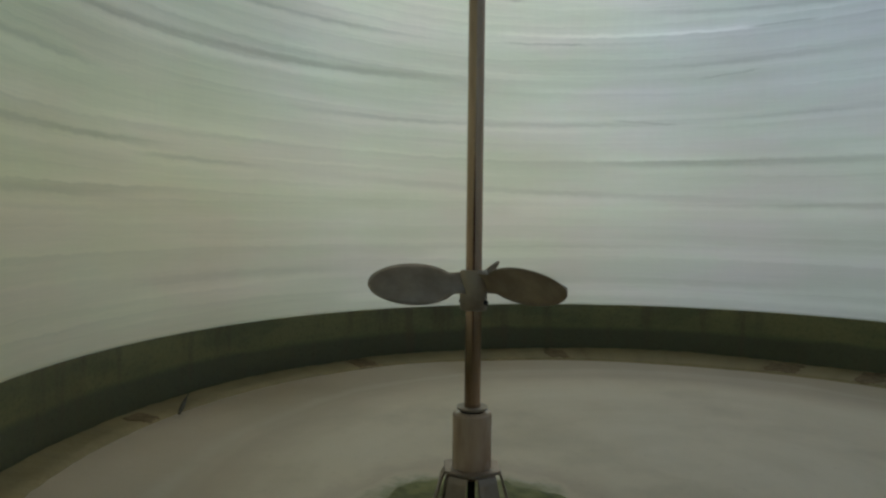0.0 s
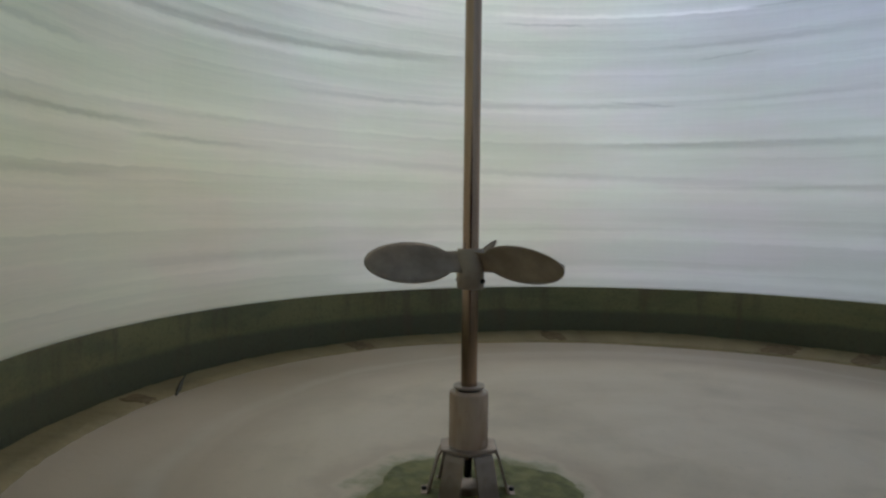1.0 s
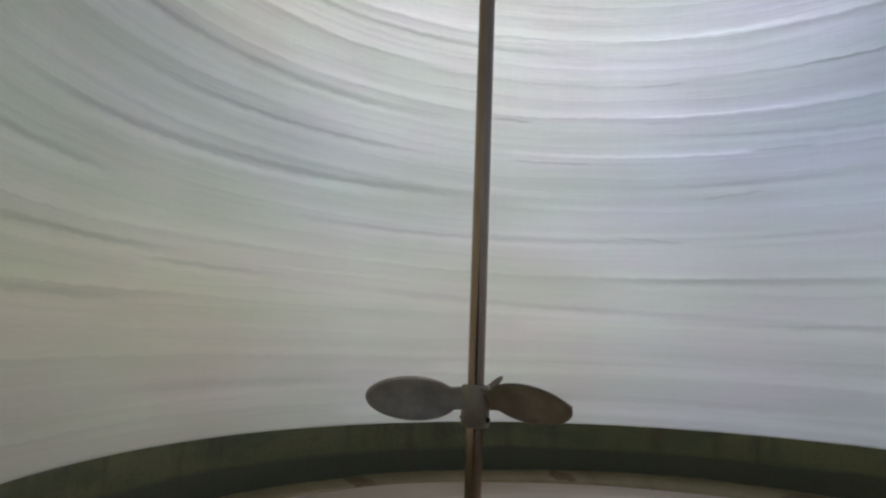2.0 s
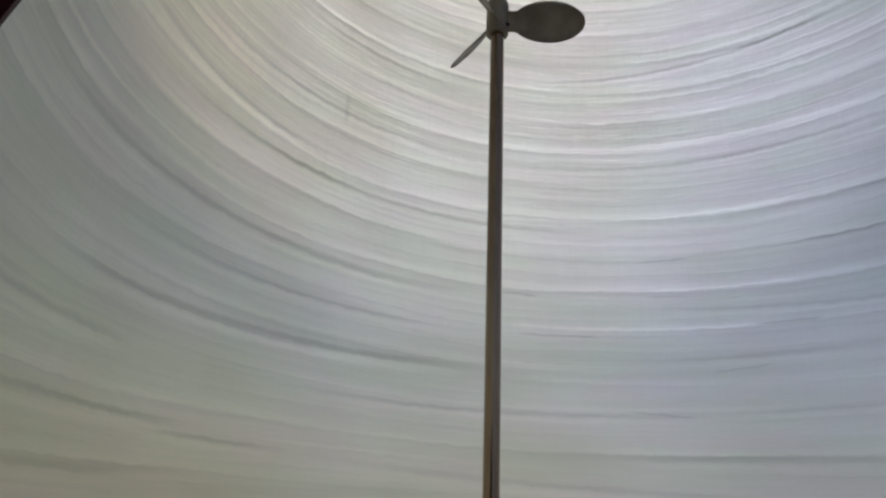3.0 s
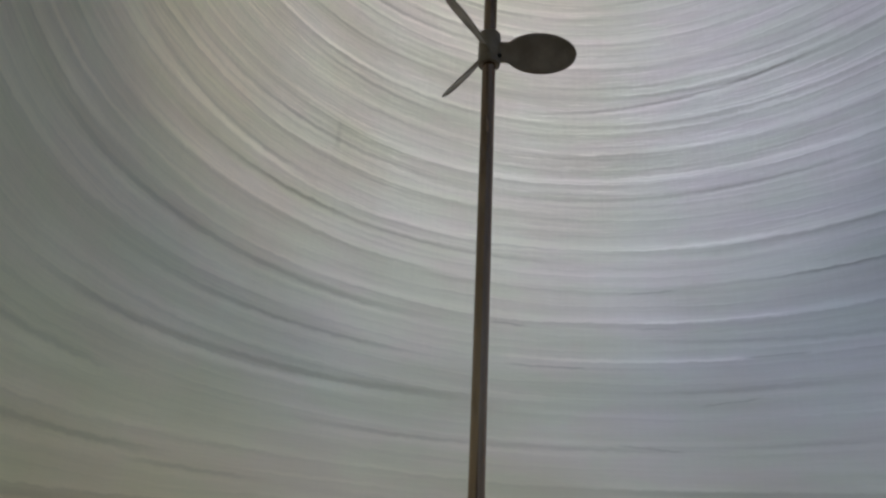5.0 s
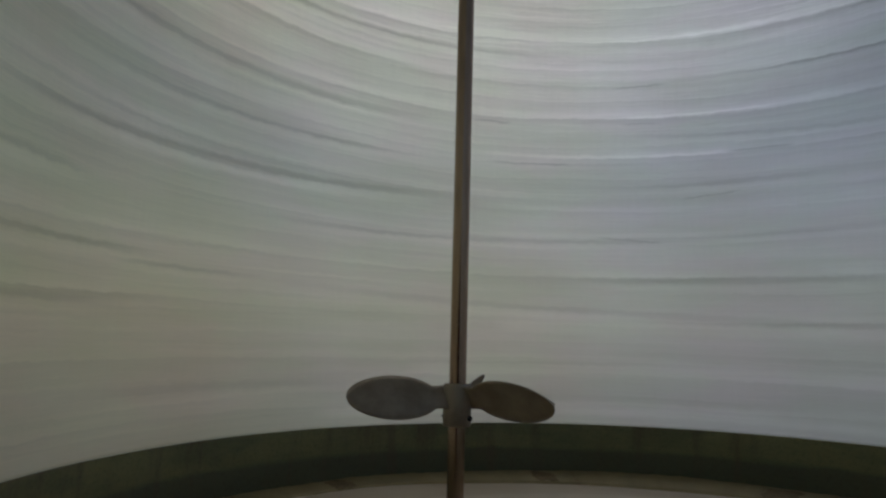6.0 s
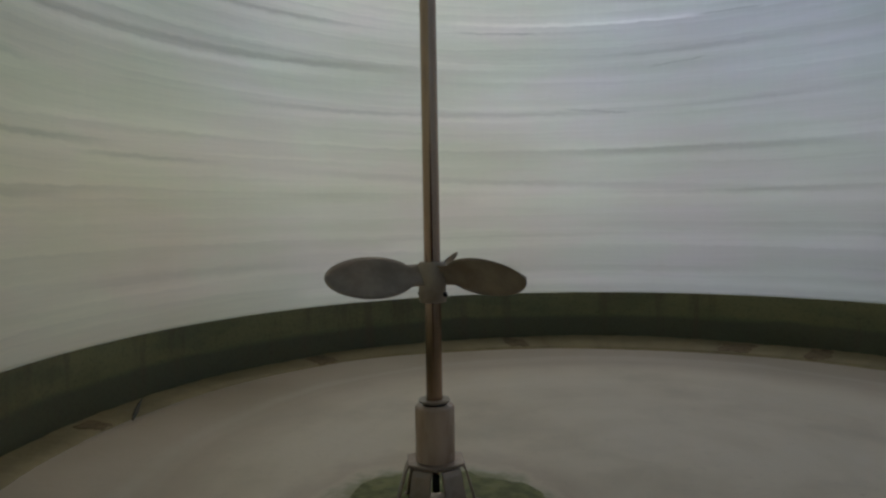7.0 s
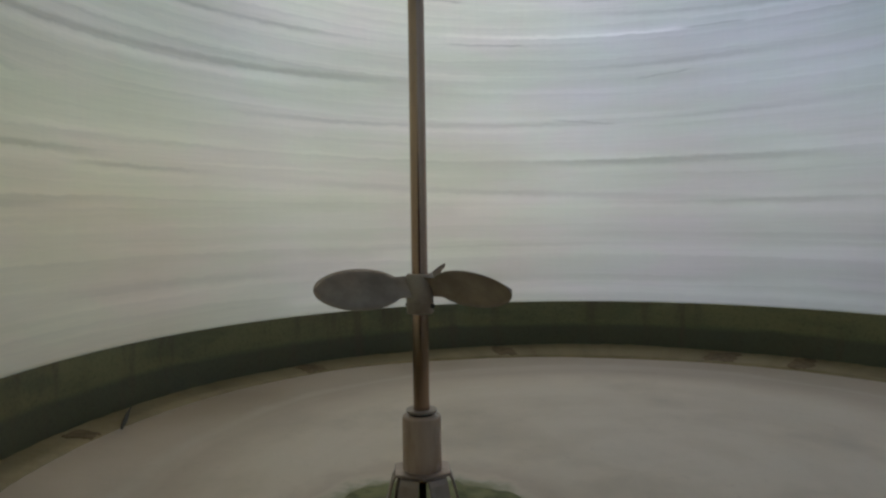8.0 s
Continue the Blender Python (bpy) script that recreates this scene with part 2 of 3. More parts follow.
def top_band():
    n = Nodes("green_top_laminate")
    obj, x, y, z = n.coords()
    u = n.math("MULTIPLY", n.math("ARCTAN2", x, y), R)
    s = n.noise(n.vec(n.math("MULTIPLY", u, 1.5), n.math("MULTIPLY", z, 30.0), 3.0), 1.0, 4)
    g = n.noise(obj, 60.0, 3)
    col = n.mix(n.remap(s, 0.3, 0.7), (0.53, 0.53, 0.36), (0.45, 0.45, 0.29))
    col = n.mix(n.remap(g, 0.5, 0.8, 0, 0.3), col, (0.2, 0.2, 0.1))
    face = n.shader("ShaderNodeBsdfPrincipled", Base_Color=col, Roughness=0.5, Normal=n.bump(s, 0.3, 0.01))
    return n.done(n.blend(0.5, face, n.shader("ShaderNodeBsdfTranslucent", Color=col)))


def floor_coat():
    """Cream resin floor with a film of dried mud, rings left by the falling level and algae round the bearing."""
    n = Nodes("cream_resin_floor")
    obj, x, y, z = n.coords()
    r = n.math("SQRT", n.math("ADD", n.math("MULTIPLY", x, x), n.math("MULTIPLY", y, y)))
    cloud = n.noise(obj, 2.2, 5, 0.6)
    grain = n.noise(obj, 60.0, 4, 0.6)
    rw = n.math("ADD", r, n.math("MULTIPLY", n.math("SUBTRACT", cloud, 0.5), 0.10))
    rings = n.noise(n.vec(n.math("MULTIPLY", rw, 7.0), n.math("MULTIPLY", n.math("ARCTAN2", x, y), 0.9), 2.0), 1.0, 3)
    col = n.mix(n.remap(rings, 0.4, 0.62, 0.0, 0.35), (0.69, 0.59, 0.45), (0.59, 0.495, 0.36))
    turn = n.noise(n.vec(n.math("MULTIPLY", x, 0.8), n.math("MULTIPLY", y, 0.8), 5.0), 1.0, 2)
    outer = n.mix(n.remap(turn, 0.40, 0.60), (0.56, 0.47, 0.37), (0.44, 0.36, 0.26))
    col = n.mix(n.remap(rw, 0.98, 1.14), col, outer)
    mud = n.math("MULTIPLY", n.remap(rw, 0.86, 1.06), n.remap(rw, 1.06, 1.10, 1.0, 0.0))
    col = n.mix(n.math("MULTIPLY", mud, 0.55), col, (0.46, 0.37, 0.275))
    line = n.math("MULTIPLY", n.remap(rw, 1.10, 1.135), n.remap(rw, 1.135, 1.18, 1.0, 0.0))
    col = n.mix(n.math("MULTIPLY", line, 0.35), col, (0.66, 0.60, 0.50))
    col = n.mix(n.remap(cloud, 0.47, 0.70, 0, 0.6), col, (0.52, 0.45, 0.345))
    col = n.mix(n.remap(grain, 0.58, 0.8, 0, 0.25), col, (0.36, 0.30, 0.22))
    # algae stain round the steady bearing
    dx, dy = n.math("SUBTRACT", x, SHAFT.x), n.math("SUBTRACT", y, SHAFT.y)
    a = n.noise(obj, 9.0, 4, 0.6)
    d = n.math("SQRT", n.math("ADD", n.math("MULTIPLY", dx, dx), n.math("MULTIPLY", dy, dy)))
    d = n.math("ADD", d, n.math("MULTIPLY", n.math("SUBTRACT", a, 0.5), 0.17))
    col = n.mix(n.remap(d, 0.19, 0.26, 1.0, 0.0), col, (0.24, 0.235, 0.10))
    col = n.mix(n.math("MULTIPLY", n.remap(d, 0.23, 0.27), n.remap(d, 0.27, 0.36, 0.3, 0.0)), col, (0.30, 0.20, 0.12))
    speck = n.noise(obj, 7.0, 5, 0.75)
    col = n.mix(n.remap(speck, 0.66, 0.74, 0, 0.45), col, (0.33, 0.21, 0.13))
    ro = n.remap(cloud, 0.3, 0.7, 0.38, 0.6)
    return n.done(n.shader("ShaderNodeBsdfPrincipled", Base_Color=col, Roughness=ro, Normal=n.bump(n.math("ADD", cloud, n.math("MULTIPLY", grain, 0.1)), 0.25, 0.02)))


def seam_strip():
    """Mud-stained lay-up strip along the foot of the wall."""
    n = Nodes("mud_stained_strip")
    obj, x, y, z = n.coords()
    u = n.math("MULTIPLY", n.math("ARCTAN2", x, y), R)
    b = n.noise(n.vec(n.math("MULTIPLY", u, 5.0), z, 0.0), 1.0, 4, 0.6)
    g = n.noise(obj, 40.0, 4)
    col = n.mix(n.remap(b, 0.35, 0.7), (0.32, 0.255, 0.13), (0.23, 0.185, 0.09))
    col = n.mix(n.remap(b, 0.60, 0.70, 0, 0.7), col, (0.20, 0.12, 0.06))
    col = n.mix(n.remap(g, 0.5, 0.8, 0, 0.4), col, (0.22, 0.17, 0.10))
    return n.done(n.shader("ShaderNodeBsdfPrincipled", Base_Color=col, Roughness=0.6, Normal=n.bump(g, 0.4, 0.006)))


M_LAM = laminate()
M_GEL = gelcoat()
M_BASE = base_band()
M_TOP = top_band()
M_FLOOR = floor_coat()
M_STRIP = seam_strip()
M_ROOF = principled("red_oxide_roof", (0.16, 0.065, 0.04), 0.6, dark=(0.09, 0.035, 0.025), scale=5, fine=60)
M_NECK = principled("dark_red_paint", (0.085, 0.011, 0.021), 0.6, dark=(0.045, 0.007, 0.012), scale=8, fine=90, spec=0.1)
M_STEEL = principled("stained_steel_shaft", (0.47, 0.34, 0.255), 0.24, 1.0, dark=(0.29, 0.195, 0.135), scale=14, fine=160, stretch=(1, 1, 0.12), bump=0.08)
M_BLADE = principled("dull_steel_blade", (0.43, 0.36, 0.28), 0.48, 0.42, dark=(0.29, 0.245, 0.195), scale=18, fine=170, bump=0.12)
M_BUSH = principled("cream_plastic_bush", (0.56, 0.42, 0.31), 0.24, 0.0, dark=(0.38, 0.255, 0.17), scale=16, fine=120, stretch=(1, 1, 0.3))
M_LEG = principled("grey_steel_plate", (0.40, 0.315, 0.25), 0.42, 0.4, dark=(0.26, 0.195, 0.15), scale=22, fine=160)
M_DARK = principled("black_rubber", (0.012, 0.012, 0.012), 0.6, scale=30, fine=150)
M_MOSS = principled("wet_green_algae", (0.22, 0.225, 0.075), 0.7, dark=(0.13, 0.135, 0.045), scale=28, fine=140, bump=0.6)
M_RUST = principled("brown_sediment", (0.22, 0.155, 0.08), 0.85, dark=(0.15, 0.105, 0.055), scale=40, fine=170, bump=0.6)
M_TWIG = principled("dark_bark", (0.075, 0.07, 0.055), 0.75, dark=(0.04, 0.038, 0.03), scale=60, fine=240, bump=0.5)
M_BOUNCE = principled("pale_bounce_ground", (0.36, 0.35, 0.33), 0.9, dark=(0.27, 0.26, 0.24), scale=2, fine=40)


# ---- builders ----
def mesh_of(name, bm, mats, smooth=True):
    me = bpy.data.meshes.new(name)
    bm.normal_update()
    bm.to_mesh(me)
    bm.free()
    for m in mats if isinstance(mats, (list, tuple)) else [mats]:
        me.materials.append(m)
    for f in me.polygons:
        f.use_smooth = smooth
    return me


def part(name, bm, mats, parent=None, label="", m=None, smooth=True):
    ob = new(name, mesh_of(name, bm, mats, smooth))
    if parent:
        ob.parent = parent
    if m is not None:
        ob.matrix_local = m
    if smooth:
        ob.data.set_sharp_from_angle(angle=radians(40))
    return tagged(ob, label)


def holder(name, m, label, category, group=""):
    ob = new(name)
    ob.empty_display_size = 0.1
    ob.matrix_basis = m
    return tagged(ob, label, category, group)


def lathe(profile, steps=48, closed=False, mat_of=None):
    """A turned form from (radius, height) pairs."""
    bm = bmesh.new()
    rings = []
    for r, z in profile:
        if r < 1e-6:
            rings.append([bm.verts.new((0, 0, z))])
        else:
            rings.append([bm.verts.new((r * math.cos(2 * math.pi * i / steps), r * math.sin(2 * math.pi * i / steps), z)) for i in range(steps)])
    pairs = list(zip(rings, rings[1:])) + ([(rings[-1], rings[0])] if closed else [])
    for k, (a, b) in enumerate(pairs):
        for i in range(steps):
            j = (i + 1) % steps
            if len(a) == 1 and len(b) == 1:
                continue
            vs = [a[0], b[j], b[i]] if len(a) == 1 else [a[i], a[j], b[0]] if len(b) == 1 else [a[i], a[j], b[j], b[i]]
            f = bm.faces.new(vs)
            if mat_of:
                f.material_index = mat_of(k)
    bmesh.ops.recalc_face_normals(bm, faces=bm.faces)
    return bm


def box(sx, sy, sz, bevel=0.0, centre=(0, 0, 0)):
    bm = bmesh.new()
    bmesh.ops.create_cube(bm, size=1, matrix=Matrix.Translation(centre) @ Matrix.Diagonal((sx, sy, sz, 1)))
    if bevel:
        bmesh.ops.bevel(bm, geom=bm.edges[:], offset=bevel, segments=2, affect="EDGES")
    return bm


# ---- the tank's shell ----
def wall_shell():
    """Inside face with the relief of the windings, clear outside face, open at the manhole."""
    nu, nz = 420, 360
    rng = np.random.default_rng(5)
    zs = np.linspace(Z_BAND, Z_TOP, nz + 1)
    th = np.linspace(-math.pi, math.pi, nu, endpoint=False)
    relief = np.zeros((nz + 1, nu))
    for k in range(70):
        z0, amp, w = rng.uniform(Z_BAND, Z_TOP), rng.uniform(0.0004, 0.0016), rng.uniform(0.012, 0.05)
        slope, phase = rng.uniform(-0.015, 0.015), rng.uniform(0, 6.28)
        line = z0 + 0.012 * np.sin(th + phase) + slope * np.sin(th * 0.5)
        s = (zs[:, None] - line[None, :]) / w
        fade = 0.5 + 0.5 * np.cos(th * rng.integers(1, 4) + phase)
        relief += amp * fade[None, :] * np.exp(-np.where(s > 0, s * s, 9 * s * s))
    rr = R - relief
    verts = np.stack([rr * np.sin(th), rr * np.cos(th), np.repeat(zs[:, None], nu, 1)], -1).reshape(-1, 3)
    i0 = np.arange(nz)[:, None] * nu + np.arange(nu)[None, :]
    i1 = np.arange(nz)[:, None] * nu + (np.arange(nu)[None, :] + 1) % nu
    quads = np.stack([i0, i1, i1 + nu, i0 + nu], -1).reshape(-1, 4)
    mid = verts[quads].mean(1)
    hole = ((mid[:, 0] - MAN.x) ** 2 + (mid[:, 2] - MAN.z) ** 2 < (MAN_R + 0.012) ** 2) & (mid[:, 1] < 0)
    quads = quads[~hole]
    outer = verts.copy()
    outer[:, :2] *= ((R + SHELL) / np.hypot(verts[:, 0], verts[:, 1]))[:, None]
    faces = np.concatenate([quads, quads[:, ::-1] + len(verts)])
    bottom, top = np.arange(nu), np.arange(nu) + nz * nu
    nxt = (np.arange(nu) + 1) % nu
    rim = np.concatenate([np.stack([bottom, nxt, nxt + len(verts), bottom + len(verts)], -1),
                          np.stack([top, top + len(verts), nxt + nz * nu + len(verts), nxt + nz * nu], -1)])
    me = bpy.data.meshes.new("wall_shell")
    me.from_pydata(np.concatenate([verts, outer]).tolist(), [], np.concatenate([faces, rim]).tolist())
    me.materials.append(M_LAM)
    me.materials.append(M_GEL)
    index = np.zeros(len(me.polygons), np.int32)
    index[len(quads):] = 1
    me.polygons.foreach_set("material_index", index)
    me.polygons.foreach_set("use_smooth", np.ones(len(me.polygons), bool))
    me.update()
    return tagged(new("wall_shell", me), "translucent wound fibreglass tank wall with horizontal streaks", "wall", kind="structure")


wall_shell()

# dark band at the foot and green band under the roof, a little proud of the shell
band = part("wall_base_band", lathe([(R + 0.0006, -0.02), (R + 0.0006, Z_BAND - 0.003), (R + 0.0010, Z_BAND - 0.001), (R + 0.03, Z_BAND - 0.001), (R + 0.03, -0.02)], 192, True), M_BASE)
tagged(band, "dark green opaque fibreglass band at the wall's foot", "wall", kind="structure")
band = part("wall_top_band", lathe([(R - 0.001, Z_TOP + 0.001), (R - 0.008, Z_TOP + 0.006), (R - 0.008, Z_ROOF), (R + 0.03, Z_ROOF), (R + 0.03, Z_TOP + 0.001)], 192, True, lambda k: 1 if k == 3 else 0), [M_TOP, M_GEL])
tagged(band, "pale green fibreglass band under the tank roof", "wall", kind="structure")
roof = part("ceiling", lathe([(0, Z_ROOF + 0.30), (0.6, Z_ROOF + 0.24), (1.2, Z_ROOF + 0.08), (R + 0.06, Z_ROOF + 0.001), (R + 0.06, Z_ROOF + 0.03), (1.2, Z_ROOF + 0.11), (0.6, Z_ROOF + 0.27), (0, Z_ROOF + 0.33)], 128), M_ROOF)
tagged(roof, "rusty red dished tank roof seen from below", "roof", kind="structure")


def dished_floor():
    """Slightly uneven floor that sweeps up to the wall."""
    bm = bmesh.new()
    nr, nt = 60, 192
    rings = []
    for i in range(1, nr + 1):
        r = (R + 0.01) * i / nr
        ring = []
        for k in range(nt):
            a = 2 * math.pi * k / nt
            x, y = r * math.cos(a), r * math.sin(a)
            z = 0.004 * noise.noise((x * 1.7, y * 1.7, 3)) - 0.012 + 0.010 * max(0.0, (r - 1.1) / 0.4)
            ring.append(bm.verts.new((x, y, z)))
        rings.append(ring)
    c = bm.verts.new((0, 0, -0.012))
    for k in range(nt):
        bm.faces.new([c, rings[0][k], rings[0][(k + 1) % nt]])
    for a, b in zip(rings, rings[1:]):
        for k in range(nt):
            j = (k + 1) % nt
            bm.faces.new([a[k], b[k], b[j], a[j]])
    return bm


tagged(part("floor", dished_floor(), M_FLOOR), "cream resin tank floor filmed with dried mud", "floor", kind="structure")


def strip_edge(a):
    """Ragged inner radius of the lay-up strip at the angle a, and its fine raggedness."""
    rag = noise.fractal((math.cos(a) * 2.2, math.sin(a) * 2.2, 4.0), 1.0, 2.0, 4)
    fine = noise.noise((math.cos(a) * 30, math.sin(a) * 30, 9.0))
    return 1.39 - 0.115 * max(0.0, math.sin(a)) ** 3 + 0.010 * rag + 0.004 * fine, rag, fine


def strip_profile(a):
    r_in, rag, fine = strip_edge(a)
    return [(r_in, -0.009), (r_in + 0.012, 0.002), (0.5 * (r_in + R), 0.004), (R - 0.03, 0.005), (R - 0.004, 0.009 + 0.003 * fine + 0.008 * rag)]


def layup_strip():
    """Ragged strip of laminate along the foot of the wall."""
    bm = bmesh.new()
    nt = 720
    rows = []
    for k in range(nt):
        a = 2 * math.pi * k / nt
        rows.append([bm.verts.new((r * math.cos(a), r * math.sin(a), z)) for r, z in strip_profile(a)])
    for k in range(nt):
        a, b = rows[k], rows[(k + 1) % nt]
        for i in range(4):
            bm.faces.new([a[i], a[i + 1], b[i + 1], b[i]])
    return bm


tagged(part("trim_floor_strip", layup_strip(), M_STRIP), "mud-brown ragged laminate strip between floor and wall", "trim", kind="structure")


# ---- manhole ----
def manhole():
    thing = holder("manhole", Matrix.Translation(MAN), "dark red painted round manhole in the tank wall", "manhole")
    bm = bmesh.new()
    nt = 96
    rings = []
    for r, inset in ((MAN_R, -0.20), (MAN_R, 0.004), (MAN_R + 0.004, 0.007), (MAN_R + 0.05, 0.007), (MAN_R + 0.052, 0.001)):
        ring = []
        for k in range(nt):
            a = 2 * math.pi * k / nt
            x, z = r * math.cos(a), r * math.sin(a)
            y = -math.sqrt(R * R - (MAN.x + x) ** 2) + R + inset if inset > -0.1 else inset
            ring.append(bm.verts.new((x, y, z)))
        rings.append(ring)
    outer = [bm.verts.new(((MAN_R + 0.012) * math.cos(2 * math.pi * k / nt), -0.20, (MAN_R + 0.012) * math.sin(2 * math.pi * k / nt))) for k in range(nt)]
    wall_end = [bm.verts.new(((MAN_R + 0.012) * math.cos(2 * math.pi * k / nt), 0.0, (MAN_R + 0.012) * math.sin(2 * math.pi * k / nt))) for k in range(nt)]
    for a, b in list(zip(rings, rings[1:])) + [(rings[0], outer), (outer, wall_end)]:
        for k in range(nt):
            j = (k + 1) % nt
            bm.faces.new([a[k], a[j], b[j], b[k]])
    bmesh.ops.recalc_face_normals(bm, faces=bm.faces)
    part("neck", bm, M_NECK, thing)
    turn = pose(0, -0.2, 0, 90)
    part("flange", lathe([(MAN_R + 0.012, 0.0), (MAN_R + 0.09, 0.0), (MAN_R + 0.09, 0.025), (MAN_R + 0.012, 0.025)], 96, True), M_NECK, thing, m=turn)
    # unseen disc added behind the camera to keep daylight off the neck
    part("daylight_blocker", lathe([(0, 0.03), (MAN_R + 0.09, 0.03), (MAN_R + 0.09, 0.05), (0, 0.05)], 96), M_NECK, thing, m=turn)
    return thing


manhole()

# ---- agitator ----
BETA = 49.0


def blade_mesh():
    """Thin elliptical paddle on a short neck, along +x, its chord tilted from the turning plane."""
    bm = bmesh.new()
    ns, nc = 28, 10
    top, low = [], []
    for i in range(ns + 1):
        r = 0.018 + (0.2055 - 0.018) * (0.35 * i / ns + 0.65 * math.sin(0.5 * math.pi * i / ns))
        e = (r - 0.1195) / 0.086
        w = 0.0470 * math.sqrt(max(0.0, 1 - e * e)) if abs(e) < 1 else 0.0
        if r < 0.1:
            w = max(w, 0.0215 + 0.003 * (0.1 - r) / 0.08)
        w = max(w, 0.0006)
        b = radians(BETA + 4 - 8 * i / ns)
        ct, cz = math.cos(b), -math.sin(b)
        nt_, nz_ = math.sin(b), math.cos(b)
        up, dn = [], []
        for k in range(nc + 1):
            s = w * (2 * k / nc - 1)
            camber = 0.004 * (1 - (2 * k / nc - 1) ** 2)
            h = 0.0019 * (1 - 0.6 * abs(2 * k / nc - 1) ** 4)
            for half, rowlist in ((h, up), (-h, dn)):
                rowlist.append(bm.verts.new((r, s * ct + (camber + half) * nt_, s * cz + (camber + half) * nz_)))
        top.append(up)
        low.append(dn)
    for i in range(ns):
        for k in range(nc):
            bm.faces.new([top[i][k], top[i + 1][k], top[i + 1][k + 1], top[i][k + 1]])
            bm.faces.new([low[i][k], low[i][k + 1], low[i + 1][k + 1], low[i + 1][k]])
        for k in (0, nc):
            bm.faces.new([top[i][k], low[i][k], low[i + 1][k], top[i + 1][k]])
    for i in (0, ns):
        for k in range(nc):
            bm.faces.new([top[i][k], top[i][k + 1], low[i][k + 1], low[i][k]])
    bmesh.ops.recalc_face_normals(bm, faces=bm.faces)
    return mesh_of("blade", bm, M_BLADE)


def bolt(r=0.005, h=0.006):
    return lathe([(0, 0), (r, 0), (r, h * 0.7), (r * 0.7, h), (0, h)], 6)


def propeller(parent, z0, z1, turn, blade, rise):
    """Collar with three paddles and two grub screws."""
    h = z1 - z0
    hub = part("propeller_hub", lathe([(0.0158, 0), (0.024, 0), (0.026, 0.003), (0.026, h - 0.003), (0.024, h), (0.0158, h)], 40, True), M_BLADE, parent, m=Matrix.Translation((0, 0, z0)))
    for k in range(3):
        b = new("blade", blade)
        b.parent = hub
        b.matrix_local = pose(0, 0, h * rise, 0, 0, turn + 120 * k)
    for a in (-15, 165):
        part("grub_screw", bolt(), M_DARK, hub, "black grub screw", m=pose(0, 0, h * 0.2, 0, 0, a) @ pose(0.0255, 0, 0, 0, 90, 0))
    return hub


def agitator():
    thing = holder("agitator", Matrix.Translation(SHAFT), "tall stained steel agitator shaft with two three-bladed propellers", "agitator")
    part("shaft", lathe([(0, 0.06), (0.0155, 0.06), (0.0155, Z_ROOF + 0.31), (0, Z_ROOF + 0.31)], 40), M_STEEL, thing)
    blade = blade_mesh()
    # directions are counted from the tank's x axis; the eye looks 17 degrees off its y axis
    propeller(thing, 0.388, 0.464, 200 + 18, blade, 0.68)
    propeller(thing, 1.597, 1.687, 2 + 18, blade, 0.45)
    part("retaining_ring", lathe([(0.0157, 0.1960), (0.028, 0.1965), (0.0305, 0.2005), (0.0295, 0.2020), (0.0157, 0.2015)], 40, True), M_BLADE, thing, "thin steel ring")
    return thing


agitator()


